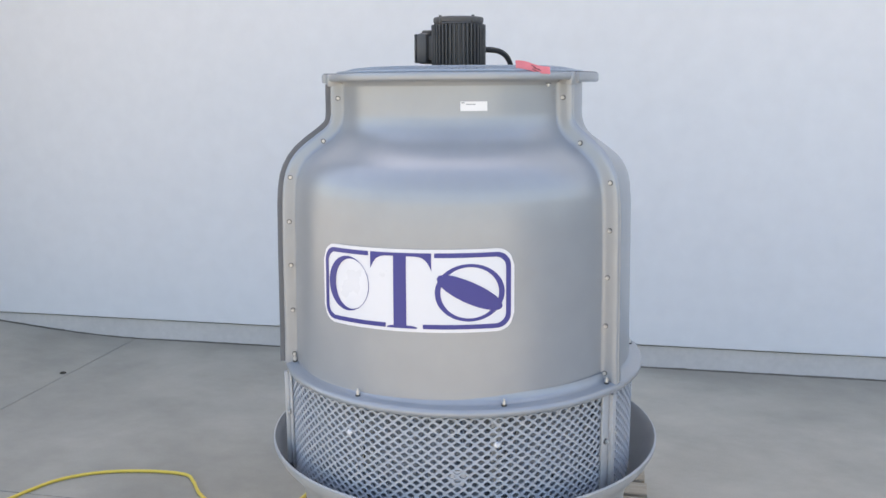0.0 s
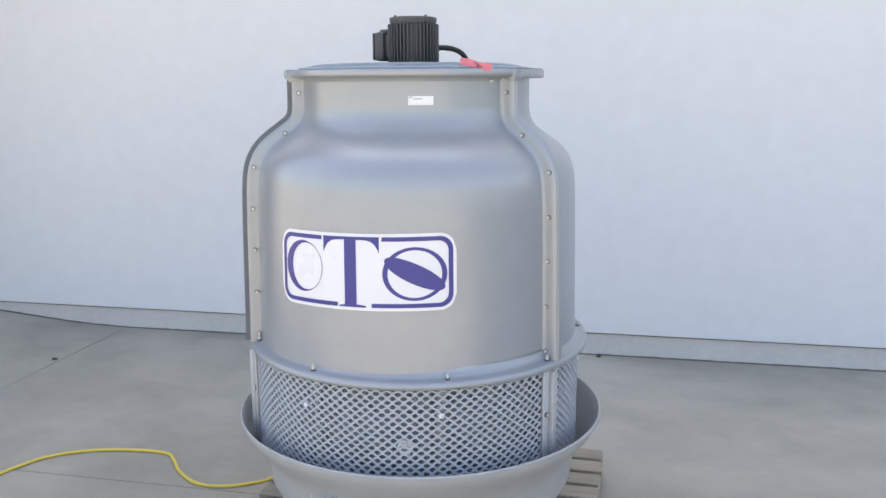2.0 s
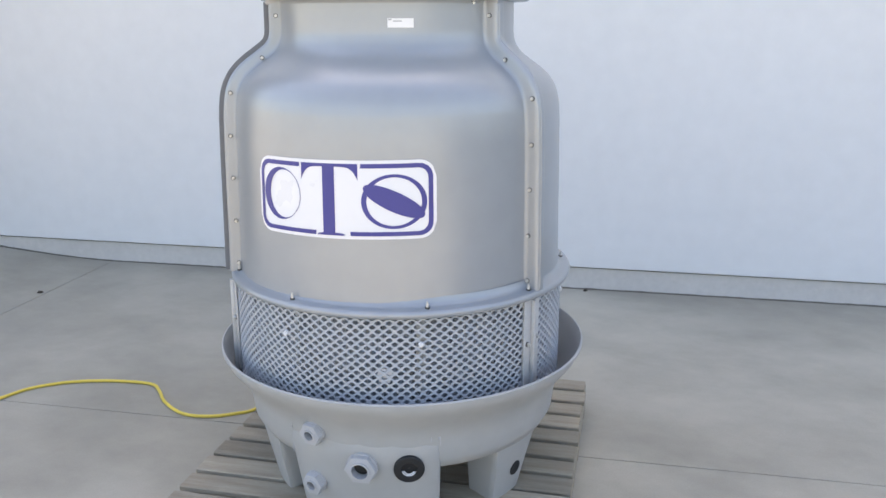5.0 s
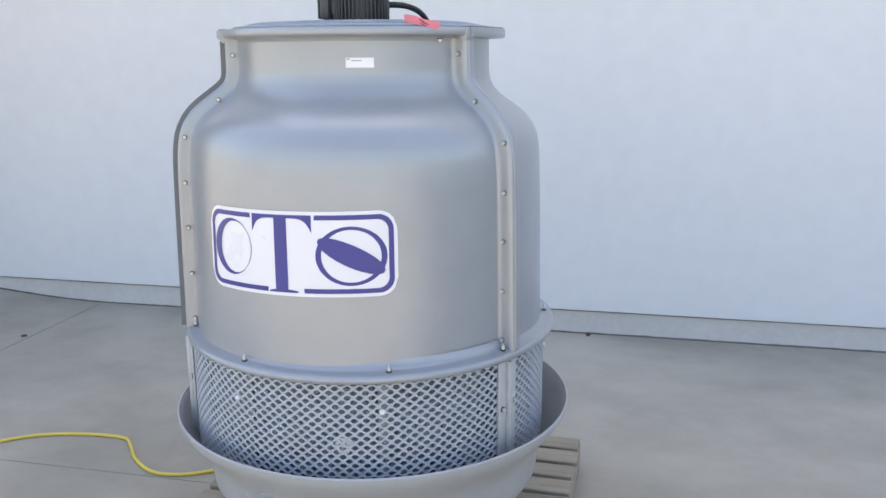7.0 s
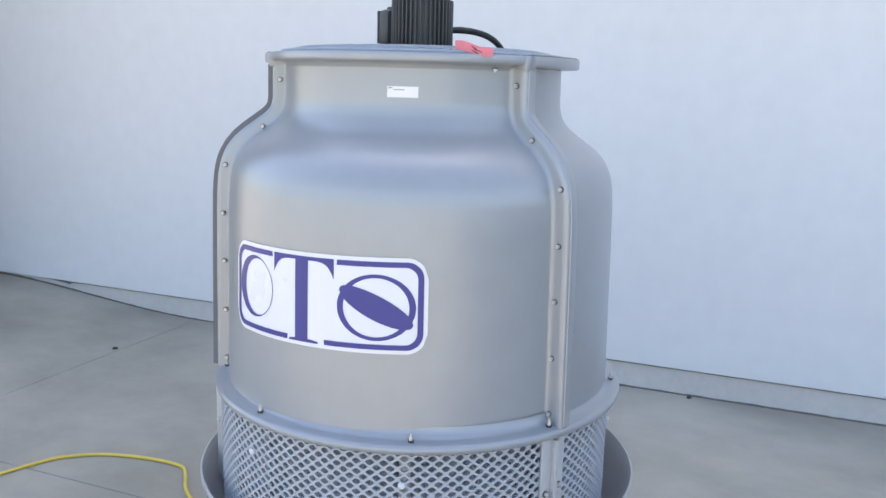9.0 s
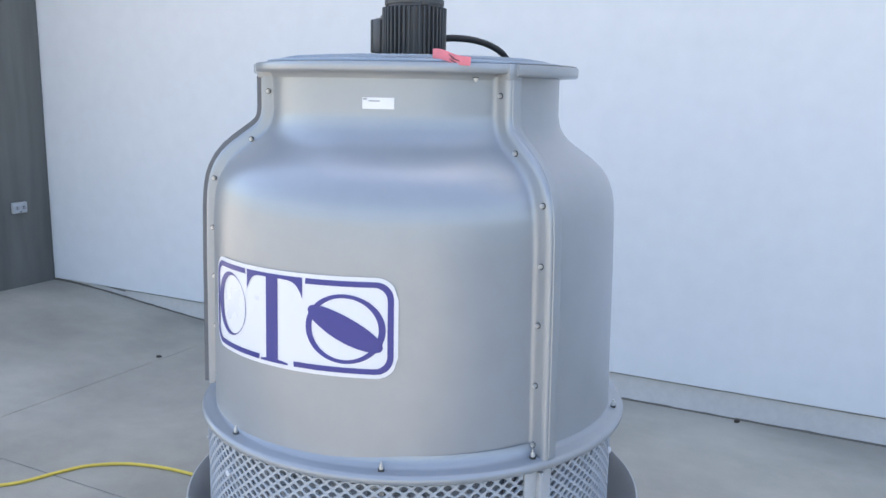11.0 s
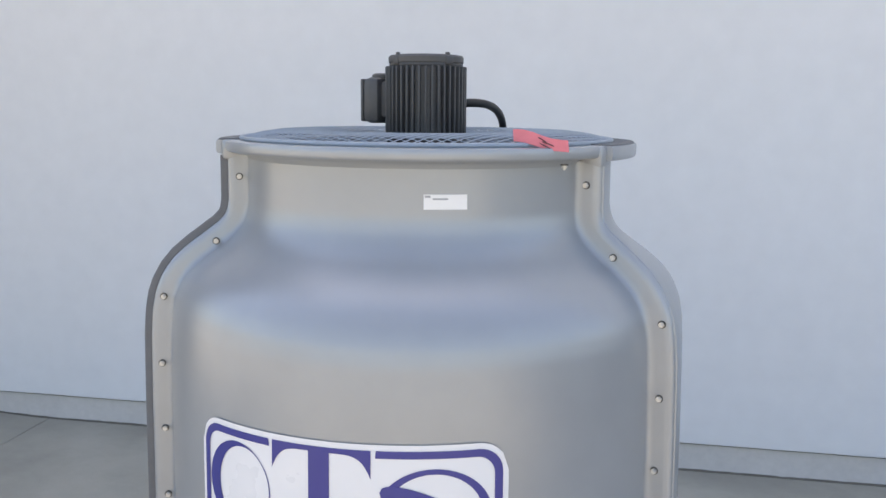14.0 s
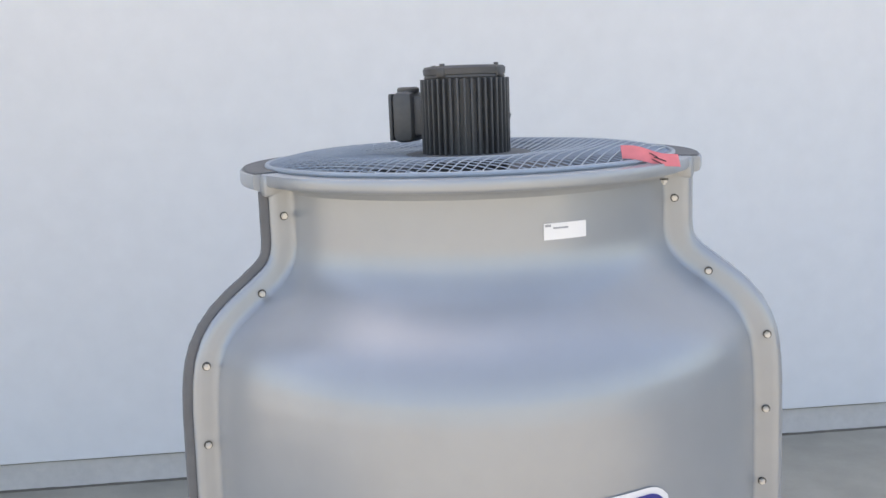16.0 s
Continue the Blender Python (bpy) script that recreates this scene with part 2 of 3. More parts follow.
# dirt gathered in the joint between footing and slab
bm = bmesh.new()
rj = random.Random(11)
rows = []
for k in range(400):
    u = CORNER_U + k * 0.04
    w, z = rj.uniform(0.001, 0.006), rise(u)
    rows.append([(u, 0.02, z - 0.01), (u, 0.02, z + rj.uniform(0.003, 0.007)), (u, -0.004 - w * 0.4, z + 0.003), (u, -0.004 - w, z - 0.004)])
loft(bm, rows)
joint = link("dirt_joint", bm, DIRT, None, 0)
joint.matrix_basis = WALL_AT
tagged(joint, "dark dirt gathered in the joint along the footing", "dirt", kind="structure")
bm = bmesh.new()
box(bm, (CORNER_U - 0.25, -1.7, -0.1), (CORNER_U, -0.004, WALL_TOP - 0.1), 0.006)
side = link("wall_west", bm, DARKWALL, None, 20)
side.matrix_basis = WALL_AT
tagged(side, "dark charcoal painted side wall meeting the white wall", "wall", kind="structure")

# low wall out of view, added only to dim the right of the yard
bm = bmesh.new()
box(bm, (6.5, -9, -0.1), (6.8, -0.004, 1.6), 0.006)
east = link("unseen_wall_east", bm, GREYWALL, None, 20)
east.matrix_basis = WALL_AT
tagged(east, "unseen low grey wall added to dim the right of the yard", "wall", kind="structure")

# outlet box on the dark wall
outlet = thing("outlet_box", "small grey weatherproof outlet box on the charcoal wall", "outlet box")
outlet.matrix_basis = WALL_AT @ pose(CORNER_U, -0.268, 0.70, 90, 0, 90)
bm = bmesh.new(); box(bm, (-0.056, -0.039, 0), (0.056, 0.039, 0.028), 0.006)
part("housing", bm, GALV, outlet)
for dx in (-0.025, 0.025):
    bm = bmesh.new()
    loft(bm, [[(dx + rr * math.cos(math.pi * k / 10), rr * math.sin(math.pi * k / 10), z) for k in range(20)] for rr, z in ((0.019, 0.027), (0.019, 0.033), (0.015, 0.034), (0.014, 0.030))])
    socket = part("socket", bm, NUT, outlet)
    # black bars for the slots, the shade inside them put into colour
    bm = bmesh.new()
    for y in (-0.006, 0.006):
        box(bm, (dx - 0.008, y - 0.0022, 0.0285), (dx + 0.006, y + 0.0022, 0.0315))
    part("slot", bm, RUBBER, socket)
bm = bmesh.new(); box(bm, (-0.004, -0.032, 0.027), (0.004, -0.025, 0.031), 0.001)
part("screw", bm, DARKSTEEL, outlet)

# ---------------------------------------------------------------- pallet
PALLET_TOP = 0.122
pallet = thing("wooden_pallet", "weathered pine shipping pallet lying on the concrete", "pallet", (0.085, 2.775, 0), -12.2)
rng = random.Random(4)
for k in range(11):
    y = -0.565 + k * 0.113
    w = 0.093 + rng.uniform(-0.008, 0.006)
    bm = bmesh.new()
    rings = []
    for i in range(9):
        x = -0.61 + i * 0.1525 + (rng.uniform(-0.006, 0.004) if i in (0, 8) else 0)
        h = PALLET_TOP + rng.uniform(-0.0015, 0.0)
        rings.append([(x, y - w / 2, h - 0.018), (x, y + w / 2, h - 0.018), (x, y + w / 2, h - 0.003), (x, y + w / 2 - 0.004, h), (x, y - w / 2 + 0.004, h), (x, y - w / 2, h - 0.003)])
    loft(bm, rings)
    part("deck_board", bm, WOOD, pallet, smooth=20)
for x in (-0.59, 0, 0.59):
    bm = bmesh.new()
    box(bm, (x - 0.019, -0.615, 0.017), (x + 0.019, 0.615, PALLET_TOP - 0.018), 0.003)
    st = part("stringer", bm, WOOD, pallet, smooth=20)
for y in (-0.55, -0.2, 0.2, 0.55):
    bm = bmesh.new(); box(bm, (-0.61, y - 0.045, 0.0), (0.61, y + 0.045, 0.017), 0.002)
    part("bottom_board", bm, WOOD, pallet, smooth=20)

# ---------------------------------------------------------------- cooling tower
AX, AY = 0.081, 2.659
BASE = Matrix.Translation((0.010, 0, 0))   # the basin sits a little off the shell
tower = thing("cooling_tower", "grey bottle-shaped fibreglass cooling tower with netting band, on a pallet", "cooling tower", (AX, AY, 0))

SHELL_RZ = [(0.812, 0.500), (0.90, 0.498), (1.00, 0.496), (1.16, 0.493), (1.28, 0.4895), (1.325, 0.486), (1.355, 0.480), (1.38, 0.470),
            (1.402, 0.454), (1.42, 0.434), (1.436, 0.412), (1.452, 0.390), (1.466, 0.372), (1.482, 0.358), (1.50, 0.349), (1.525, 0.344), (1.615, 0.343)]


def shell_r(z):
    for (z0, r0), (z1, r1) in zip(SHELL_RZ, SHELL_RZ[1:]):
        if z <= z1:
            return r0 + (r1 - r0) * (z - z0) / (z1 - z0)
    return SHELL_RZ[-1][1]


SEAMS = (-162.8, -40.6, 78.0)
MEET = (-164.8, -38.8, 78.0)      # planes in which the panels' outward flanges meet
LAP = [(0.0, 0.0), (0.0, 0.037), (0.002, 0.0412), (0.006, 0.043), (0.010, 0.0418), (0.013, 0.037), (0.0143, 0.027), (0.0155, 0.014),
       (0.0168, 0.0068), (0.0190, 0.0028), (0.0225, 0.0007), (0.027, 0.0)]


def skin_dir(z):
    a, b = shell_r(z - 0.010), shell_r(z + 0.010)
    d = Vector((b - a, 0.020)).normalized()
    return d.y, -d.x


def build_panel(a0, a1, k0=1.0, k1=1.0, wide=1.0):
    """One third of the shell, with a bolting flange turned outwards along both edges."""
    zs = [0.812, 0.86, 0.92, 1.0, 1.08, 1.16, 1.22] + [1.28 + 0.008 * k for k in range(41)] + [1.6085, 1.6125]
    bm = bmesh.new()
    rows = []
    for z in zs:
        r = shell_r(z)
        nr, nz = skin_dir(z)
        step = math.degrees(1 / r)
        cols = [(a0 + e * wide * step, o * k0) for e, o in LAP]
        left, right = a0 + LAP[-1][0] * wide * step, a1 - LAP[-1][0] * step
        cols += [(left + (right - left) * k / 40, 0.0) for k in range(1, 40)]
        cols += [(a1 - e * step, o * k1) for e, o in reversed(LAP)]
        rows.append([bm.verts.new(polar(r + nr * o, a, z + nz * o)) for a, o in cols])
    for a, b in zip(rows, rows[1:]):
        for i in range(len(a) - 1):
            bm.faces.new((a[i], a[i + 1], b[i + 1], b[i]))
    return part("shell_panel", bm, GELCOAT, tower, smooth=50)


front = build_panel(MEET[0] + 0.12, MEET[1] - 0.12, 0.84, 1.0)
OUTSET = Matrix.Translation((0.011, 0.003, 0))   # the panel on this side stands a little further out
build_panel(MEET[1] - 0.6, MEET[2] - 0.12, 0.8, 1.0, 1.3).matrix_basis = OUTSET
build_panel(MEET[2] + 0.12, MEET[0] + 360 - 0.12, 1.0, 0.95)
# the dark strip is seal and, in its colour, the shaded rear flange edge
for a, proud, back, fore, mat, note in ((MEET[0], 0.0490, 0.0045, 0.0018, SEAL_SHADE, "dark sealing strip between the flanges, its colour also the shaded rear flange edge"),
                                  (MEET[1], 0.0442, 0.0055, 0.0185, GELCOAT, "grey sealed joint between the flanges")):
    bm = bmesh.new()
    rings = []
    for k in range(44):
        z = 0.815 + k * (0.796 / 43)
        r = shell_r(z)
        nr, nz = skin_dir(z)
        st = math.degrees(1 / r)
        rings.append([polar(r + nr * o, a + e * st, z + nz * o) for e, o in
                      ((-back, 0.0), (-back, proud - 0.003), (-back * 0.6, proud), (fore * 0.5, proud - 0.0006), (fore, proud - 0.005), (fore, 0.0))])
    loft(bm, rings)
    part("gasket", bm, mat, tower, note)

def sector(bm, profile, a0, a1, steps):
    """Turn a closed (r, z) outline from one angle to another, with end faces."""
    loft(bm, [[polar(r, a0 + (a1 - a0) * k / steps, z) for r, z in profile] for k in range(steps + 1)])


# lower flange of the shell, top rim of each panel, with a dark upper face on the two rear ones
bm = bmesh.new()
lathe(bm, [(0.497, 0.842), (0.500, 0.828), (0.506, 0.820), (0.516, 0.8165), (0.532, 0.8145), (0.5385, 0.811), (0.5405, 0.805), (0.5395, 0.797), (0.534, 0.793), (0.495, 0.792)], 128)
part("lower_flange", bm, GELCOAT, tower, smooth=50).matrix_basis = Matrix.Translation((0.008, 0, 0))
RIMS = ((MEET[0], MEET[1], 0.384, 1.6185), (MEET[1] + 0.1, MEET[2] - 0.1, 0.399, 1.614), (MEET[2] + 0.1, MEET[0] + 359.9, 0.399, 1.614))
for i, (a0, a1, edge, under) in enumerate(RIMS):
    bm = bmesh.new()
    sector(bm, [(0.3405, 1.598), (0.3445, 1.609), (0.349, under - 0.0015), (0.356, under), (edge - 0.006, under), (edge - 0.0015, under + 0.002), (edge, under + 0.006),
                (edge, 1.6345), (edge - 0.0015, 1.638), (edge - 0.005, 1.639), (0.345, 1.639), (0.332, 1.634), (0.330, 1.598)], a0, a1, 44)
    rim = part("top_rim", bm, GELCOAT, tower, smooth=50)
    if i:
        bm = bmesh.new()
        sector(bm, [(0.349, 1.6385), (0.349, 1.6412), (edge - 0.0055, 1.6412), (edge - 0.004, 1.6385)], a0 + 0.4, a1 - 0.4, 44)
        part("rim_face", bm, DARKGREY, rim, "dark upper face of the rim", smooth=50)
    a = a1
    bm = bmesh.new()
    box(bm, (0.345, -0.017, 1.604), (0.3885, 0.017, 1.6395), 0.006)
    bmesh.ops.rotate(bm, verts=bm.verts[:], cent=(0, 0, 0), matrix=Matrix.Rotation(radians(a), 3, "Z"))
    part("rim_ear", bm, GELCOAT, rim)


def hex_bolt(mat, size=0.0058, name="bolt", parent=None):
    bm = bmesh.new()
    for r, z0, z1, nn in ((size * 1.15, 0.0, 0.002, 20), (size * 0.85, 0.002, 0.0065, 6), (size * 0.42, 0.0065, 0.0095, 12)):
        loft(bm, [[(r * math.cos(2 * math.pi * k / nn), r * math.sin(2 * math.pi * k / nn), z) for k in range(nn)] for z in (z0, z1)])
    ob = part(name, bm, mat, parent or tower, smooth=25)
    ob.data.materials.append(DARKSTEEL)
    for f in ob.data.polygons[:22]:
        f.material_index = 1
    return ob


master = hex_bolt(STEEL)
master2 = hex_bolt(STEEL)
BOLT_Z = (1.573, 1.455, 1.3555, 1.230, 1.104, 0.972, 0.840)
BOLT_R = ((0.360, 0.405, 0.501, 0.509, 0.509, 0.509, 0.509), (0.362, 0.417, 0.509, 0.511, 0.509, 0.508, 0.509))
for plane, sgn, first, radii in ((MEET[0], 1, master, BOLT_R[0]), (MEET[1], -1, master2, BOLT_R[1])):
    for i, (z, r) in enumerate(zip(BOLT_Z, radii)):
        at = plane + sgn * math.degrees(0.0162 / r)
        m = (Matrix.Translation(polar(r, at, z)) @ Matrix.Rotation(radians(at + sgn * 90 + 90 - sgn * 10), 4, "Z") @ Matrix.Rotation(radians(90), 4, "X")
             @ Matrix.Rotation(0.4 * i, 4, "Z"))
        if i == 0:
            first.matrix_basis = m
        else:
            again(first, m, tower)
for a in (-162.8, -122.8, -79.4, -42.7, 1.0, 40, 80, 120, 160):
    again(master, Matrix.Translation(polar(0.5165, a, 0.8165) + Vector((0.008, 0, 0))) @ Matrix.Diagonal((1, 1, 2.0, 1)), tower)
again(master, Matrix.Translation(polar(0.362, -51.3, 1.611)) @ Matrix.Rotation(radians(180), 4, "X"), tower)


# netting band round the fill: a perforated sheet of oval holes
def netting(bm, r, z0, rows, around, pitch_z, holes=12, thick=0.003):
    """Holes in a staggered lattice; each cell is a hexagon outline joined to an oval, with walls going inwards."""
    da = 2 * math.pi / around
    def put(s, z, rr):
        return (rr * math.cos(s), rr * math.sin(s), z)
    for j in range(rows):
        zc = z0 + j * pitch_z
        for i in range(around):
            ac = (i + 0.5 * (j % 2)) * da - math.pi
            outer, inner, deep = [], [], []
            for k in range(holes):
                t = 2 * math.pi * k / holes
                c, s = math.cos(t), math.sin(t)
                q = 1.0 / (abs(c) + abs(s))              # diamond outline
                h = q ** 0.38                            # rounded hole
                outer.append(bm.verts.new(put(ac + c * q * da * 0.5, zc + s * q * pitch_z, r)))
                inner.append(bm.verts.new(put(ac + c * h * da * 0.325, zc + s * h * pitch_z * 0.58, r + 0.0008)))
                deep.append(bm.verts.new(put(ac + c * h * da * 0.325, zc + s * h * pitch_z * 0.58, r - thick)))
            for k in range(holes):
                l = (k + 1) % holes
                bm.faces.new((outer[k], outer[l], inner[l], inner[k]))
                bm.faces.new((inner[k], inner[l], deep[l], deep[k]))


SCREEN_R = 0.520
bm = bmesh.new()
netting(bm, SCREEN_R, 0.487, 26, 108, 0.0121, holes=12)
me = bpy.data.meshes.new("netting_screen")
bm.to_mesh(me); bm.free()
me.materials.append(SCREEN)
screen = new("netting_screen", me)
screen.parent = tower
tagged(screen, "perforated grey plastic netting band")
# fill pack behind the netting
bm = bmesh.new()
bmr = [[(( 0.455 + (0.012 if k % 2 else 0)) * math.cos(2 * math.pi * k / 160), (0.455 + (0.012 if k % 2 else 0)) * math.sin(2 * math.pi * k / 160), z) for k in range(160)] for z in (0.46, 0.79)]
loft(bm, bmr)
part("fill_pack", bm, INSIDE, tower, "dark corrugated fill behind the netting", smooth=0)
# uprights behind the netting with their white pins
for a, w in ((-123.8, 0.0072), (-80.0, 0.014), (-2.0, 0.012), (38, 0.018), (118, 0.018), (160, 0.018)):
    bm = bmesh.new()
    box(bm, (0.478, -w, 0.45), (0.486, w, 0.785), 0.002)
    ob = part("upright_strip", bm, GELCOAT, tower)
    ob.matrix_basis = Matrix.Rotation(radians(a), 4, "Z")
    bm = bmesh.new()
    loft(bm, [[(rr * math.cos(t * math.pi / 6), rr * math.sin(t * math.pi / 6), z) for t in range(12)] for rr, z in ((0.008, 0), (0.008, 0.004), (0.005, 0.007))])
    p = part("pin", bm, PVC, tower)
    p.matrix_basis = facing(SCREEN_R + 0.001, a - 0.6, 0.716)
# clear drain fitting standing behind the netting
bm = bmesh.new()
loft(bm, [[(rr * math.cos(t * math.pi / 3), rr * math.sin(t * math.pi / 3), z) for t in range(6)] for rr, z in ((0.024, 0), (0.024, 0.010), (0.012, 0.011), (0.012, 0.004))])
ob = part("overflow_fitting", bm, NUT, tower)
ob.matrix_basis = facing(0.507, -91.5, 0.625)
# paired bars that carry the shell at each seam
for a in (SEAMS[0] - 1.0, SEAMS[1], SEAMS[2]):
    for off in (-2.1, 2.1):
        bm = bmesh.new()
        box(bm, (0.522, -0.0165, 0.50), (0.528, 0.0165, 0.789), 0.0015)
        lip = box(bm, (0.528, (0.0165 if off < 0 else -0.0165) - 0.003, 0.50), (0.540, (0.0165 if off < 0 else -0.0165) + 0.003, 0.786), 0.001)
        ob = part("support_bar", bm, GALV, tower, "pale galvanised flat bar over the netting")
        ob.matrix_basis = Matrix.Rotation(radians(a + off), 4, "Z")
    for off, z in ((-2.2, 0.655), (2.2, 0.668)):
        again(master, facing(0.528, a + off, z) @ Matrix.Diagonal((1.2, 1.2, 1.2, 1)), tower)

# ---- basin, feet and fittings
bm = bmesh.new()
lathe(bm, [(0.580, 0.567), (0.584, 0.5708), (0.5885, 0.567), (0.5875, 0.556), (0.575, 0.532), (0.552, 0.504), (0.532, 0.479), (0.516, 0.453), (0.506, 0.426), (0.500, 0.390),
           (0.496, 0.350), (0.478, 0.318), (0.440, 0.300), (0.380, 0.290), (0.300, 0.300), (0.300, 0.420), (0.480, 0.432), (0.515, 0.461), (0.548, 0.501), (0.569, 0.536)], 128, closed=True)
basin = part("basin", bm, BASIN, tower, "pale grey flared catch basin", smooth=50)
basin.matrix_basis = BASE


def foot_r(z):
    return 0.443 + 0.057 * min(1, max(0, (z - PALLET_TOP) / 0.25)) ** 1.0


def build_foot(deg, top_half, bot_half, name, extra=-0.010, height=0.26, spread=3.5):
    """A moulded foot with arc-shaped outer face, rounded corners and flared shoulders."""
    bm = bmesh.new()
    rings = []
    for k in range(13):
        t = k / 12
        z = PALLET_TOP + t * height
        half = bot_half + (top_half - bot_half) * t + max(0.0, (t - 0.55) / 0.45) ** 2 * spread
        ro, ri = foot_r(z) + extra, 0.33
        fade = 0.014 * max(0.0, (t - 0.8) / 0.2) if extra > 0 else 0.0
        ring = []
        for f, inset in ((-1, 0.022), (-0.985, 0.010), (-0.94, 0.002), (-0.8, 0), (-0.4, 0), (0, 0), (0.4, 0), (0.8, 0), (0.94, 0.002), (0.985, 0.010), (1, 0.022)):
            ring.append(polar(ro - inset - fade, deg + half * f, z))
        for f in (1, 0.5, 0, -0.5, -1):
            ring.append(polar(ri, deg + half * f, z))
        rings.append(ring)
    loft(bm, rings)
    return part(name, bm, BASIN, basin, smooth=45)


for a in (-153, -40, 25, 85, 145):
    build_foot(a, 12.5, 9.0, "foot")
sump = build_foot(-102, 27.0, 28.5, "sump_box", extra=0.007, height=0.325, spread=0.0)
# pale resin runs on the corners of the sump box
for a, z in ((-127.5, 0.425), (-127.8, 0.345), (-76.0, 0.435), (-75.5, 0.415), (-78.5, 0.428)):
    bm = bmesh.new()
    tube(bm, [(0, 0, 0.013), (0, 0, 0.008), (0, 0, -0.008), (0, 0, -0.014)], 0.0022, 8)
    ob = part("resin_run", bm, NUT, basin)
    ob.matrix_basis = Matrix.Translation(polar(foot_r(z) + 0.0055, a, z))


def hex_fitting(deg, z, across, bore, mat=NUT):
    bm = bmesh.new()
    ro = across / 2 / math.cos(math.pi / 6)
    rings = []
    hexr = lambda rr, zz: [(rr * math.cos(math.pi / 3 * (k // 4) + 0) * (1 - (k % 4) / 4) + rr * math.cos(math.pi / 3 * (k // 4 + 1)) * ((k % 4) / 4),
                            rr * math.sin(math.pi / 3 * (k // 4)) * (1 - (k % 4) / 4) + rr * math.sin(math.pi / 3 * (k // 4 + 1)) * ((k % 4) / 4), zz) for k in range(24)]
    circ = lambda rr, zz: [(rr * math.cos(2 * math.pi * k / 24), rr * math.sin(2 * math.pi * k / 24), zz) for k in range(24)]
    loft(bm, [circ(ro * 0.98, -0.004), circ(ro * 0.98, 0.004), hexr(ro, 0.005), hexr(ro, 0.020), hexr(ro * 0.95, 0.023), circ(bore * 1.25, 0.024), circ(bore * 1.2, 0.028), circ(bore, 0.028), circ(bore * 0.96, 0.004), circ(bore * 0.95, 0.0045)], caps=False)
    f = part("hex_fitting", bm, mat, tower, "grey plastic hex bulkhead fitting", smooth=30)
    f.matrix_basis = BASE @ facing(foot_r(z) + 0.010, deg, z, -6)
    # flat black disc closes the bore; its colour stands for the shade inside
    bm = bmesh.new()
    loft(bm, [circ(bore * 0.97, 0.003), circ(bore * 0.5, 0.0025), circ(0.001, 0.0025)], caps=False)
    part("bore", bm, RUBBER, f, "black disc for the shaded inside of the pipe", smooth=0)
    return f


hex_fitting(-117.5, 0.424, 0.062, 0.014)
hex_fitting(-101.0, 0.335, 0.082, 0.024)
hex_fitting(-120.0, 0.245, 0.062, 0.014)
circ = lambda rr, zz, nn=32: [(rr * math.cos(2 * math.pi * k / nn), rr * math.sin(2 * math.pi * k / nn), zz) for k in range(nn)]
bm = bmesh.new()
loft(bm, [circ(0.044, -0.004), circ(0.044, 0.004), circ(0.041, 0.007), circ(0.026, 0.008), circ(0.023, 0.006), circ(0.023, -0.002), circ(0.001, -0.002)], caps=False)
gasket = part("rubber_gasket", bm, RUBBER, tower, "black rubber gasket round the outlet")
gasket.matrix_basis = BASE @ facing(foot_r(0.333) + 0.011, -85.6, 0.333, -8)
bm = bmesh.new()
for r0 in (0.019, 0.014):
    arc = [(r0 * math.cos(radians(t)), r0 * math.sin(radians(t)), 0.006) for t in range(190, 350, 10)]
    tube(bm, arc, 0.0018, 6)
part("thread", bm, PVC, gasket, "white threaded pipe end")
# no hole is cut: a black disc paints the shade of the lifting hole
bm = bmesh.new()
loft(bm, [circ(0.0245, 0.0), circ(0.0245, 0.0015), circ(0.021, 0.0012), circ(0.001, 0.0008)], caps=False)
fh = part("fork_hole_shade", bm, RUBBER, tower, "round black disc for the shaded lifting hole in the foot")
fh.matrix_basis = BASE @ facing(foot_r(0.215) - 0.009, -38.5, 0.215, -10)

# ---- decal: plain blue shapes on a white rounded plate
def on_shell(s, z, off, mid=-106.0):
    r = shell_r(z) + off + 0.0012
    return polar(r, mid + math.degrees(s / 0.492), z)


def columns(bm, s0, s1, lo, hi, off, nn=28, rows=6):
    cols = []
    for i in range(nn + 1):
        s = s0 + (s1 - s0) * i / nn
        a, b = lo(s), hi(s)
        cols.append([bm.verts.new(on_shell(s, a + (b - a) * j / rows, off)) for j in range(rows + 1)])
    for c, d in zip(cols, cols[1:]):
        for j in range(rows):
            bm.faces.new((c[j], d[j], d[j + 1], c[j + 1]))


LZ, HW, HH, TILT_Z = 1.106, 0.266, 0.1047, 0.019


def lean(s):
    return LZ + TILT_Z * s


def round_edge(s, hw, hh, rad):
    d = max(0.0, abs(s) - (hw - rad))
    return hh - rad + math.sqrt(max(0.0, rad * rad - d * d))


def band(bm, outer, inner, off):
    a = [bm.verts.new(on_shell(s, z, off)) for s, z in outer]
    b = [bm.verts.new(on_shell(s, z, off)) for s, z in inner]
    for i in range(len(a)):
        j = (i + 1) % len(a)
        bm.faces.new((a[i], a[j], b[j], b[i]))


def oval(cx, cz, rx, rz, turn=0.0, nn=48):
    out = []
    for k in range(nn):
        t = 2 * math.pi * k / nn
        x, z = rx * math.cos(t), rz * math.sin(t)
        x, z = x * math.cos(turn) - z * math.sin(turn), x * math.sin(turn) + z * math.cos(turn)
        out.append((cx + x, lean(cx + x) + cz + z))
    return out


bm = bmesh.new()
columns(bm, -HW, HW, lambda s: lean(s) - round_edge(s, HW, HH, 0.045), lambda s: lean(s) + round_edge(s, HW, HH, 0.045), 0.0015, 60, 8)
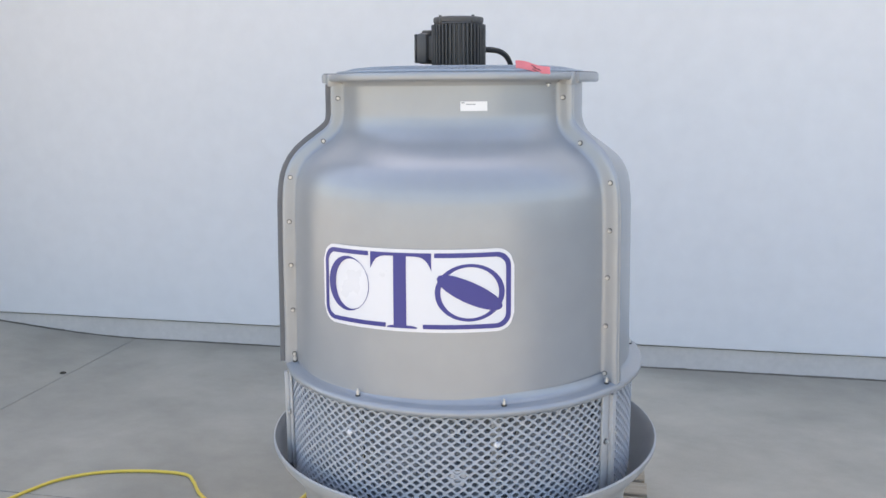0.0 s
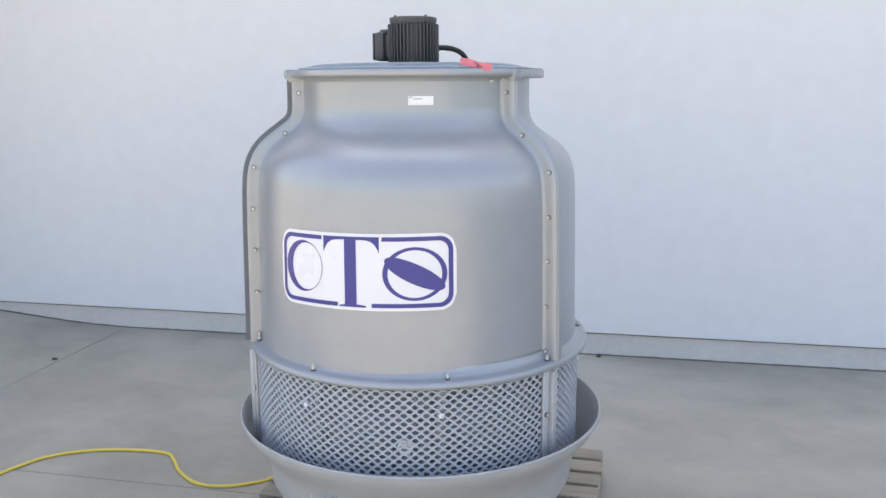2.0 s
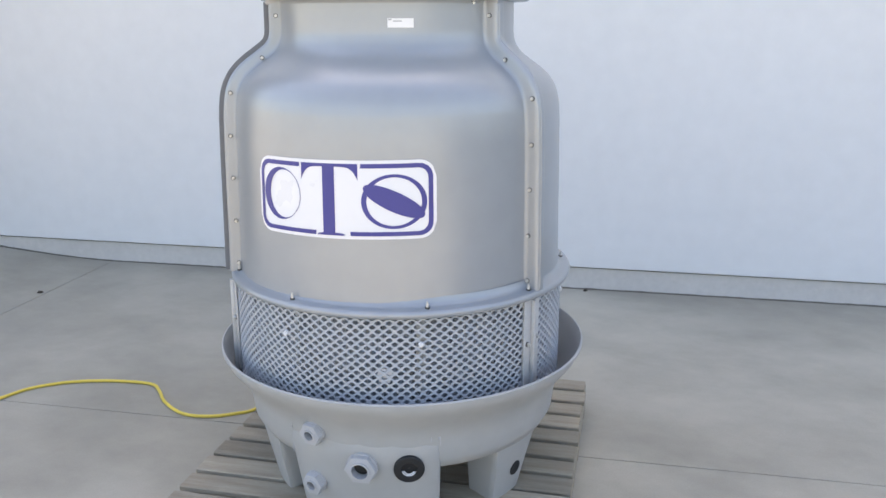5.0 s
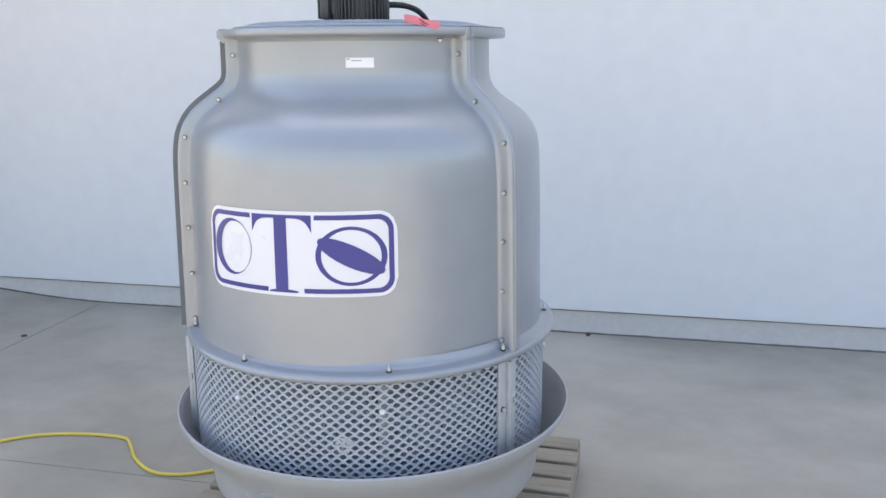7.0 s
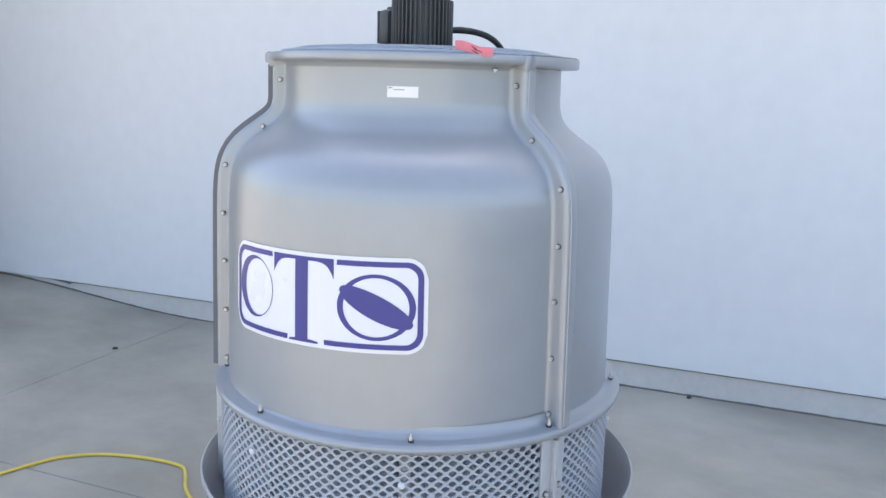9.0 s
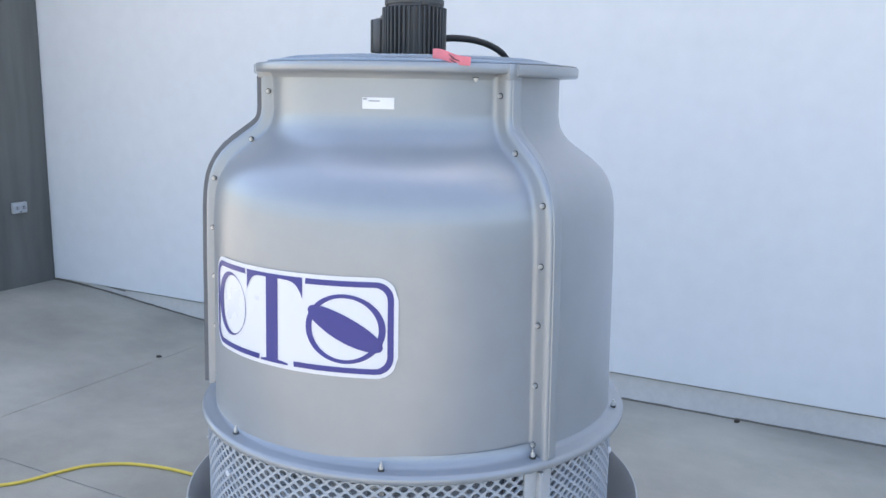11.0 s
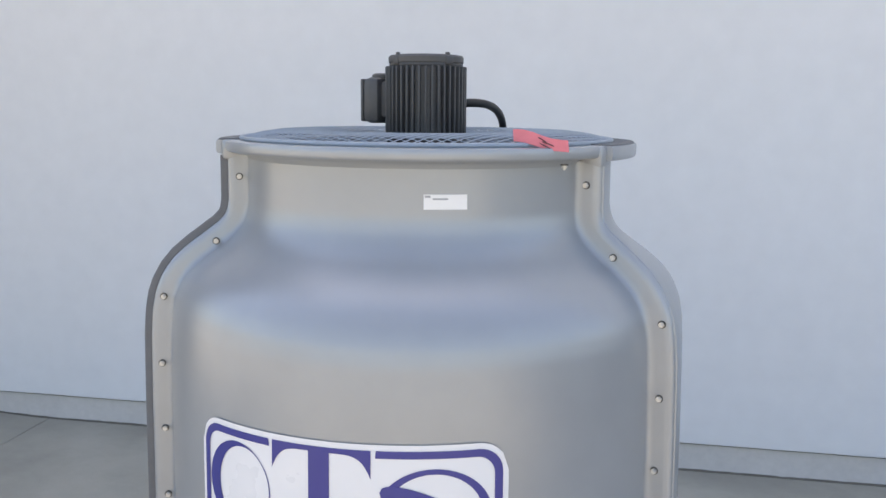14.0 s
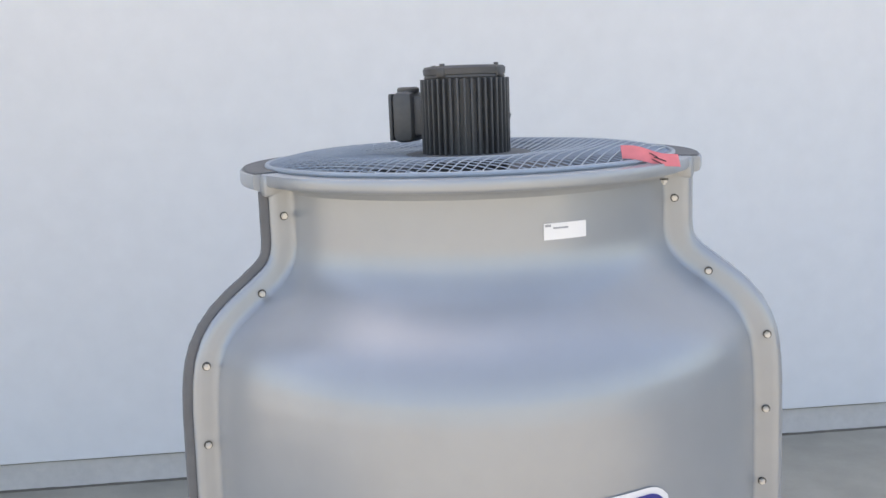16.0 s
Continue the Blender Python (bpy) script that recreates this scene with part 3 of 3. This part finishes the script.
plate = part("decal_plate", bm, DECAL, front, "white vinyl emblem plate", smooth=60)


def rounded(hw, hh, rad, nn=12):
    pts = []
    for sx, sz, t0 in ((1, 1, 0), (-1, 1, 90), (-1, -1, 180), (1, -1, 270)):
        for k in range(nn + 1):
            t = radians(t0 + 90 * k / nn)
            pts.append((sx * (hw - rad) + rad * math.cos(t), sz * (hh - rad) + rad * math.sin(t)))
        # stations along the long sides keep the curve
        if t0 == 0 or t0 == 180:
            for k in range(1, 90):
                x = sx * (hw - rad) * (1 - 2 * k / 90)
                pts.append((x, sz * hh))
    return [(s, lean(s) + z) for s, z in pts]


def side_band(upper, lower):
    """A part of the blue border: the ring between two rounded outlines, kept between stations above and below."""
    o, i = rounded(HW - 0.009, HH - 0.009, 0.036), rounded(HW - 0.0215, HH - 0.0205, 0.027)
    bmx = bmesh.new()
    for k in range(len(o)):
        l = (k + 1) % len(o)
        lo, hi = upper if o[k][1] > lean(o[k][0]) else lower
        if all(lo <= p[0] <= hi for p in (o[k], o[l])):
            bmx.faces.new([bmx.verts.new(on_shell(*p, 0.0025)) for p in (o[k], o[l], i[l], i[k])])
    return bmx


def flared(s, s0, s1, reach, power=3):
    """0 in the middle of a stretch, rising to reach at both ends."""
    return reach * abs((2 * s - s0 - s1) / (s1 - s0)) ** power


part("border", side_band((-0.3, -0.106), (-0.3, -0.058)), BLUE, front, "blue vinyl border", 60)
part("border", side_band((0.067, 0.3), (0.036, 0.3)), BLUE, front, "blue vinyl border", 60)
bm = bmesh.new()
band(bm, oval(-0.1735, 0.006, 0.068, 0.0715), oval(-0.162, 0.006, 0.0545, 0.0655), 0.0025)
part("blue_ring", bm, BLUE, front, "blue vinyl ring shape", 60)
bm = bmesh.new()
columns(bm, -0.037, -0.003, lambda s: lean(s) - 0.094, lambda s: lean(s) + 0.0875, 0.0025, 8, 12)
columns(bm, -0.101, 0.061, lambda s: lean(s) + 0.0875 - flared(s, -0.101, 0.061, 0.036, 6), lambda s: lean(s) + 0.0957, 0.0025, 40, 3)
columns(bm, -0.054, 0.024, lambda s: lean(s) - 0.0957, lambda s: lean(s) - 0.088 - flared(s, -0.054, 0.024, 0.004), 0.0026, 12, 2)
part("blue_pillar", bm, BLUE, front, "blue vinyl pillar shape", 60)
bm = bmesh.new()
columns(bm, 0.155 - 0.081, 0.155 + 0.081,
        lambda s: lean(s) - 0.004 - 0.44 * (s - 0.155) - 0.029 * math.sqrt(max(0.0, 1 - ((s - 0.155) / 0.081) ** 2)),
        lambda s: lean(s) - 0.004 - 0.44 * (s - 0.155) + 0.029 * math.sqrt(max(0.0, 1 - ((s - 0.155) / 0.081) ** 2)), 0.0029, 44, 6)
part("blue_lens", bm, BLUE, front, "blue vinyl slanted lens shape", 60)
bm = bmesh.new()
band(bm, oval(0.155, -0.004, 0.086, 0.0725), oval(0.155, -0.004, 0.072, 0.0645), 0.0023)
part("blue_ring", bm, BLUE, front, "thin blue vinyl ring shape", 60)

# maker's label on the neck, its print too small to read
def neck_patch(a0, a1, z0, z1, off, name, mat, parent, label=""):
    bmx = bmesh.new()
    nn = 8
    lo = [bmx.verts.new(polar(shell_r(z0) + off, a0 + (a1 - a0) * k / nn, z0)) for k in range(nn + 1)]
    hi = [bmx.verts.new(polar(shell_r(z1) + off, a0 + (a1 - a0) * k / nn, z1)) for k in range(nn + 1)]
    for k in range(nn):
        bmx.faces.new((lo[k], lo[k + 1], hi[k + 1], hi[k]))
    return part(name, bmx, mat, parent, label, 60)


tag = neck_patch(-90.4, -78.9, 1.542, 1.566, 0.001, "name_label", PAPER, front, "small white paper label")
neck_patch(-90.1, -88.6, 1.5610, 1.5645, 0.0016, "print_bar", INK, front)
neck_patch(-88.0, -84.0, 1.5575, 1.5600, 0.0016, "print_bar", INK, front)

# ---- fan guard
GUARD_R = 0.353


def guard_z(r):
    t = min(1.0, r / GUARD_R)
    return 1.642 + 0.015 * math.sin(math.pi * t ** 2.2)


def wire_grid(bm, step, slope_deg, w=0.0010):
    for sgn in (1, -1):
        a = radians(sgn * slope_deg)
        d, nn = Vector((math.cos(a), math.sin(a))), Vector((-math.sin(a), math.cos(a)))
        k = -int(GUARD_R / step)
        while k * step < GUARD_R:
            off = k * step
            half = math.sqrt(max(0.0, GUARD_R ** 2 - off ** 2))
            if half > 0.01:
                cnt = max(2, int(half * 2 / 0.05))
                rings = []
                for i in range(cnt + 1):
                    p = nn * off + d * (-half + 2 * half * i / cnt)
                    z = guard_z(p.length) + 0.001 * sgn
                    rings.append([(p.x + nn.x * w, p.y + nn.y * w, z - w * 0.5), (p.x, p.y, z + w), (p.x - nn.x * w, p.y - nn.y * w, z - w * 0.5)])
                loft(bm, rings)
            k += 1


bm = bmesh.new()
wire_grid(bm, 0.0150, 52)
guard = part("fan_guard", bm, WIRE, tower, "blue-grey diamond wire fan guard", smooth=0)
tagged(guard, kind="stuff")
bm = bmesh.new()
tube_r = 0.0042
lathe(bm, [(GUARD_R + tube_r * math.cos(t * math.pi / 4), 1.6425 + tube_r * math.sin(t * math.pi / 4)) for t in range(8)], 96, closed=True)
part("guard_ring", bm, WIRE, guard)
# plate in the middle of the guard that carries the motor
bm = bmesh.new()
loft(bm, [circ(0.112, 1.6425, 64), circ(0.112, 1.6465, 64), circ(0.109, 1.6480, 64), circ(0.040, 1.6485, 64)])
part("motor_plate", bm, DARKGREY, tower, "dark round plate under the motor", smooth=40)
# dark fan below the guard: hub and four blades
bm = bmesh.new()
loft(bm, [circ(0.06, 1.56), circ(0.06, 1.60)])
for q in range(4):
    a = radians(20 + 90 * q)
    rings = []
    for rr, w, tw in ((0.05, 0.05, 35), (0.18, 0.075, 25), (0.31, 0.085, 18)):
        c = Vector((rr * math.cos(a), rr * math.sin(a), 1.575))
        tv = Vector((-math.sin(a), math.cos(a), math.tan(radians(tw))))
        rings.append([c - tv * w, c + tv * w, c + tv * w + Vector((0, 0, 0.004)), c - tv * w + Vector((0, 0, 0.004))])
    loft(bm, rings)
part("fan", bm, MOTOR, tower, "dark four-blade fan under the guard", smooth=30)

# ---- motor
MX, MY, MZ0, MZ1 = -0.003, 0.0, 1.642, 1.783
motor_at = Matrix.Translation((MX, MY, 0))
bm = bmesh.new()
loft(bm, [circ(0.074, MZ0 - 0.03, 48), circ(0.076, MZ0 + 0.004, 48), circ(0.069, MZ0 + 0.008, 48), circ(0.068, MZ1 - 0.008, 48), circ(0.071, MZ1 - 0.004, 48), circ(0.070, MZ1, 48), circ(0.064, MZ1 + 0.003, 48)])
motor = part("motor", bm, MOTOR, tower, "black finned electric fan motor", smooth=35)
motor.matrix_basis = motor_at
for k in range(40):
    if k in (16, 17, 18):
        continue
    bm_a = 2 * math.pi * k / 40
    if k == 0:
        bm = bmesh.new()
        box(bm, (0.064, -0.0019, MZ0 + 0.006), (0.0785, 0.0019, MZ1 - 0.006), 0.0012)
        fin = part("cooling_fin", bm, MOTOR, motor)
    else:
        again(fin, Matrix.Rotation(bm_a, 4, "Z"), motor)
bm = bmesh.new()
loft(bm, [circ(0.072, MZ1 + 0.001, 48), circ(0.0725, MZ1 + 0.011, 48), circ(0.070, MZ1 + 0.0145, 48), circ(0.060, MZ1 + 0.016, 48), circ(0.056, MZ1 + 0.0145, 48), circ(0.001, MZ1 + 0.0145, 48)], caps=False)
part("end_bell", bm, MOTOR, motor, smooth=30)
for a in (38, 128, 218, 308):
    bm = bmesh.new()
    box(bm, (0.054, -0.009, MZ1 - 0.004), (0.074, 0.009, MZ1 + 0.013), 0.003)
    loft(bm, [[(0.066 + x, y, z) for x, y, z in circ(0.0045, zz, 6)] for zz in (MZ1 + 0.013, MZ1 + 0.019)])
    lug = part("bolt_lug", bm, MOTOR, motor)
    lug.matrix_basis = Matrix.Rotation(radians(a), 4, "Z")
bm = bmesh.new()
box(bm, (0.060, -0.030, 1.680), (0.088, 0.030, 1.750), 0.006)
box(bm, (0.086, -0.041, 1.669), (0.125, 0.041, 1.758), 0.012)
tb = part("terminal_box", bm, MOTOR, motor, smooth=35)
tb.matrix_basis = Matrix.Rotation(radians(147), 4, "Z")
bm = bmesh.new()
box(bm, (0.1245, -0.038, 1.672), (0.131, 0.038, 1.755), 0.003)
part("box_lid", bm, MOTOR, tb)
bm = bmesh.new()
loft(bm, [[(0.105 + x, y, z) for x, y, z in circ(rr, zz, 20)] for rr, zz in ((0.020, 1.756), (0.020, 1.763), (0.016, 1.766))])
part("plug", bm, MOTOR, tb)
# power cable from motor to the back of the guard
bm = bmesh.new()
tube(bm, spline([(0.050, 0.030, 1.706), (0.085, 0.060, 1.710), (0.122, 0.120, 1.708), (0.150, 0.200, 1.697), (0.168, 0.270, 1.676), (0.177, 0.312, 1.645)], 6), 0.0085, 12)
part("cable", bm, RUBBER, motor, "black power cable", smooth=60)

# ---------------------------------------------------------------- flagging tape lying on the rim
bm = bmesh.new()
rings = []
for k in range(15):
    t = k / 14
    x, y = 0.139 + 0.086 * t, -0.305 - 0.017 * t - 0.004 * math.sin(3 * t)
    z = 1.667 - 0.018 * t ** 1.2 + 0.002 * math.sin(7 * t)
    w = Vector((0.001, -0.004 - 0.003 * t, -0.019)) * (1.0 + 0.06 * math.sin(5 * t))
    rings.append([(x, y, z), (x + w.x, y + w.y, z + w.z), (x + w.x, y + w.y - 0.0006, z + w.z + 0.0004), (x, y - 0.0006, z + 0.0006)])
loft(bm, rings)
tape = link("flagging_tape", bm, TAPE, None, 60)
tape.matrix_basis = pose(AX, AY, 0)
for x0, x1, dz, tilt in ((0.178, 0.190, -0.004, -0.35), (0.184, 0.202, -0.009, -0.15), (0.180, 0.196, -0.0125, -0.30)):
    bm = bmesh.new()
    rows = []
    for k in range(5):
        x = x0 + (x1 - x0) * k / 4
        t = (x - 0.139) / 0.086
        y = -0.3095 - 0.017 * t - 0.004 * math.sin(3 * t) + 0.3 * dz
        z = 1.667 - 0.018 * t ** 1.2 + dz + tilt * (x - x0)
        rows.append([(x, y, z), (x, y - 0.0003, z - 0.0016), (x, y + 0.0006, z - 0.0016), (x, y + 0.0006, z)])
    loft(bm, rows)
    part("pen_stroke", bm, RUBBER, tape)
tagged(tape, "strip of pinkish-red flagging tape with pen marks, stuck to the rim", "tape")

# ---------------------------------------------------------------- yellow cord on the concrete
bm = bmesh.new()
cord_pts = spline([(-3.3, 3.42, 0.0072), (-2.7, 3.22, 0.0072), (-2.25, 3.12, 0.0072), (-1.87, 3.135, 0.0072), (-1.75, 3.185, 0.0072), (-1.66, 3.315, 0.0072), (-1.58, 3.41, 0.0072), (-1.434, 3.475, 0.0072), (-1.245, 3.486, 0.0072),
                   (-1.075, 3.455, 0.0072), (-1.015, 3.385, 0.0072), (-0.955, 3.275, 0.0072), (-0.851, 3.168, 0.0072), (-0.739, 3.141, 0.0072), (-0.63, 3.167, 0.0072), (-0.55, 3.21, 0.012), (-0.44, 3.255, 0.10), (-0.38, 3.27, 0.133), (-0.2, 3.26, 0.132), (0.0, 3.22, 0.132)], 8)
tube(bm, cord_pts, 0.0068, 10)
cord = link("extension_cord", bm, CORD, None, 60)
tagged(cord, "bright yellow cord curving over the concrete onto the pallet", "cord")

# ---------------------------------------------------------------- litter on the slab
def litter(x, y, size, seed):
    r2 = random.Random(seed)
    bmx = bmesh.new()
    bmesh.ops.create_icosphere(bmx, subdivisions=2, radius=size)
    for v in bmx.verts:
        v.co = Vector((v.co.x * 1.3, v.co.y * 0.9, max(-0.2 * size, v.co.z * 0.6))) * r2.uniform(0.8, 1.15)
    ob = link("dry_leaf", bmx, GRIT, None, 0)
    ob.matrix_basis = pose(x, y, 0.2 * size, 0, 0, r2.uniform(0, 180))
    tagged(ob, "small brown scrap of dry leaf on the concrete", "leaf", "litter on the slab")


litter(-2.179, 4.763, 0.014, 1)
litter(1.055, 4.815, 0.015, 2)
litter(-3.05, 4.30, 0.010, 3)
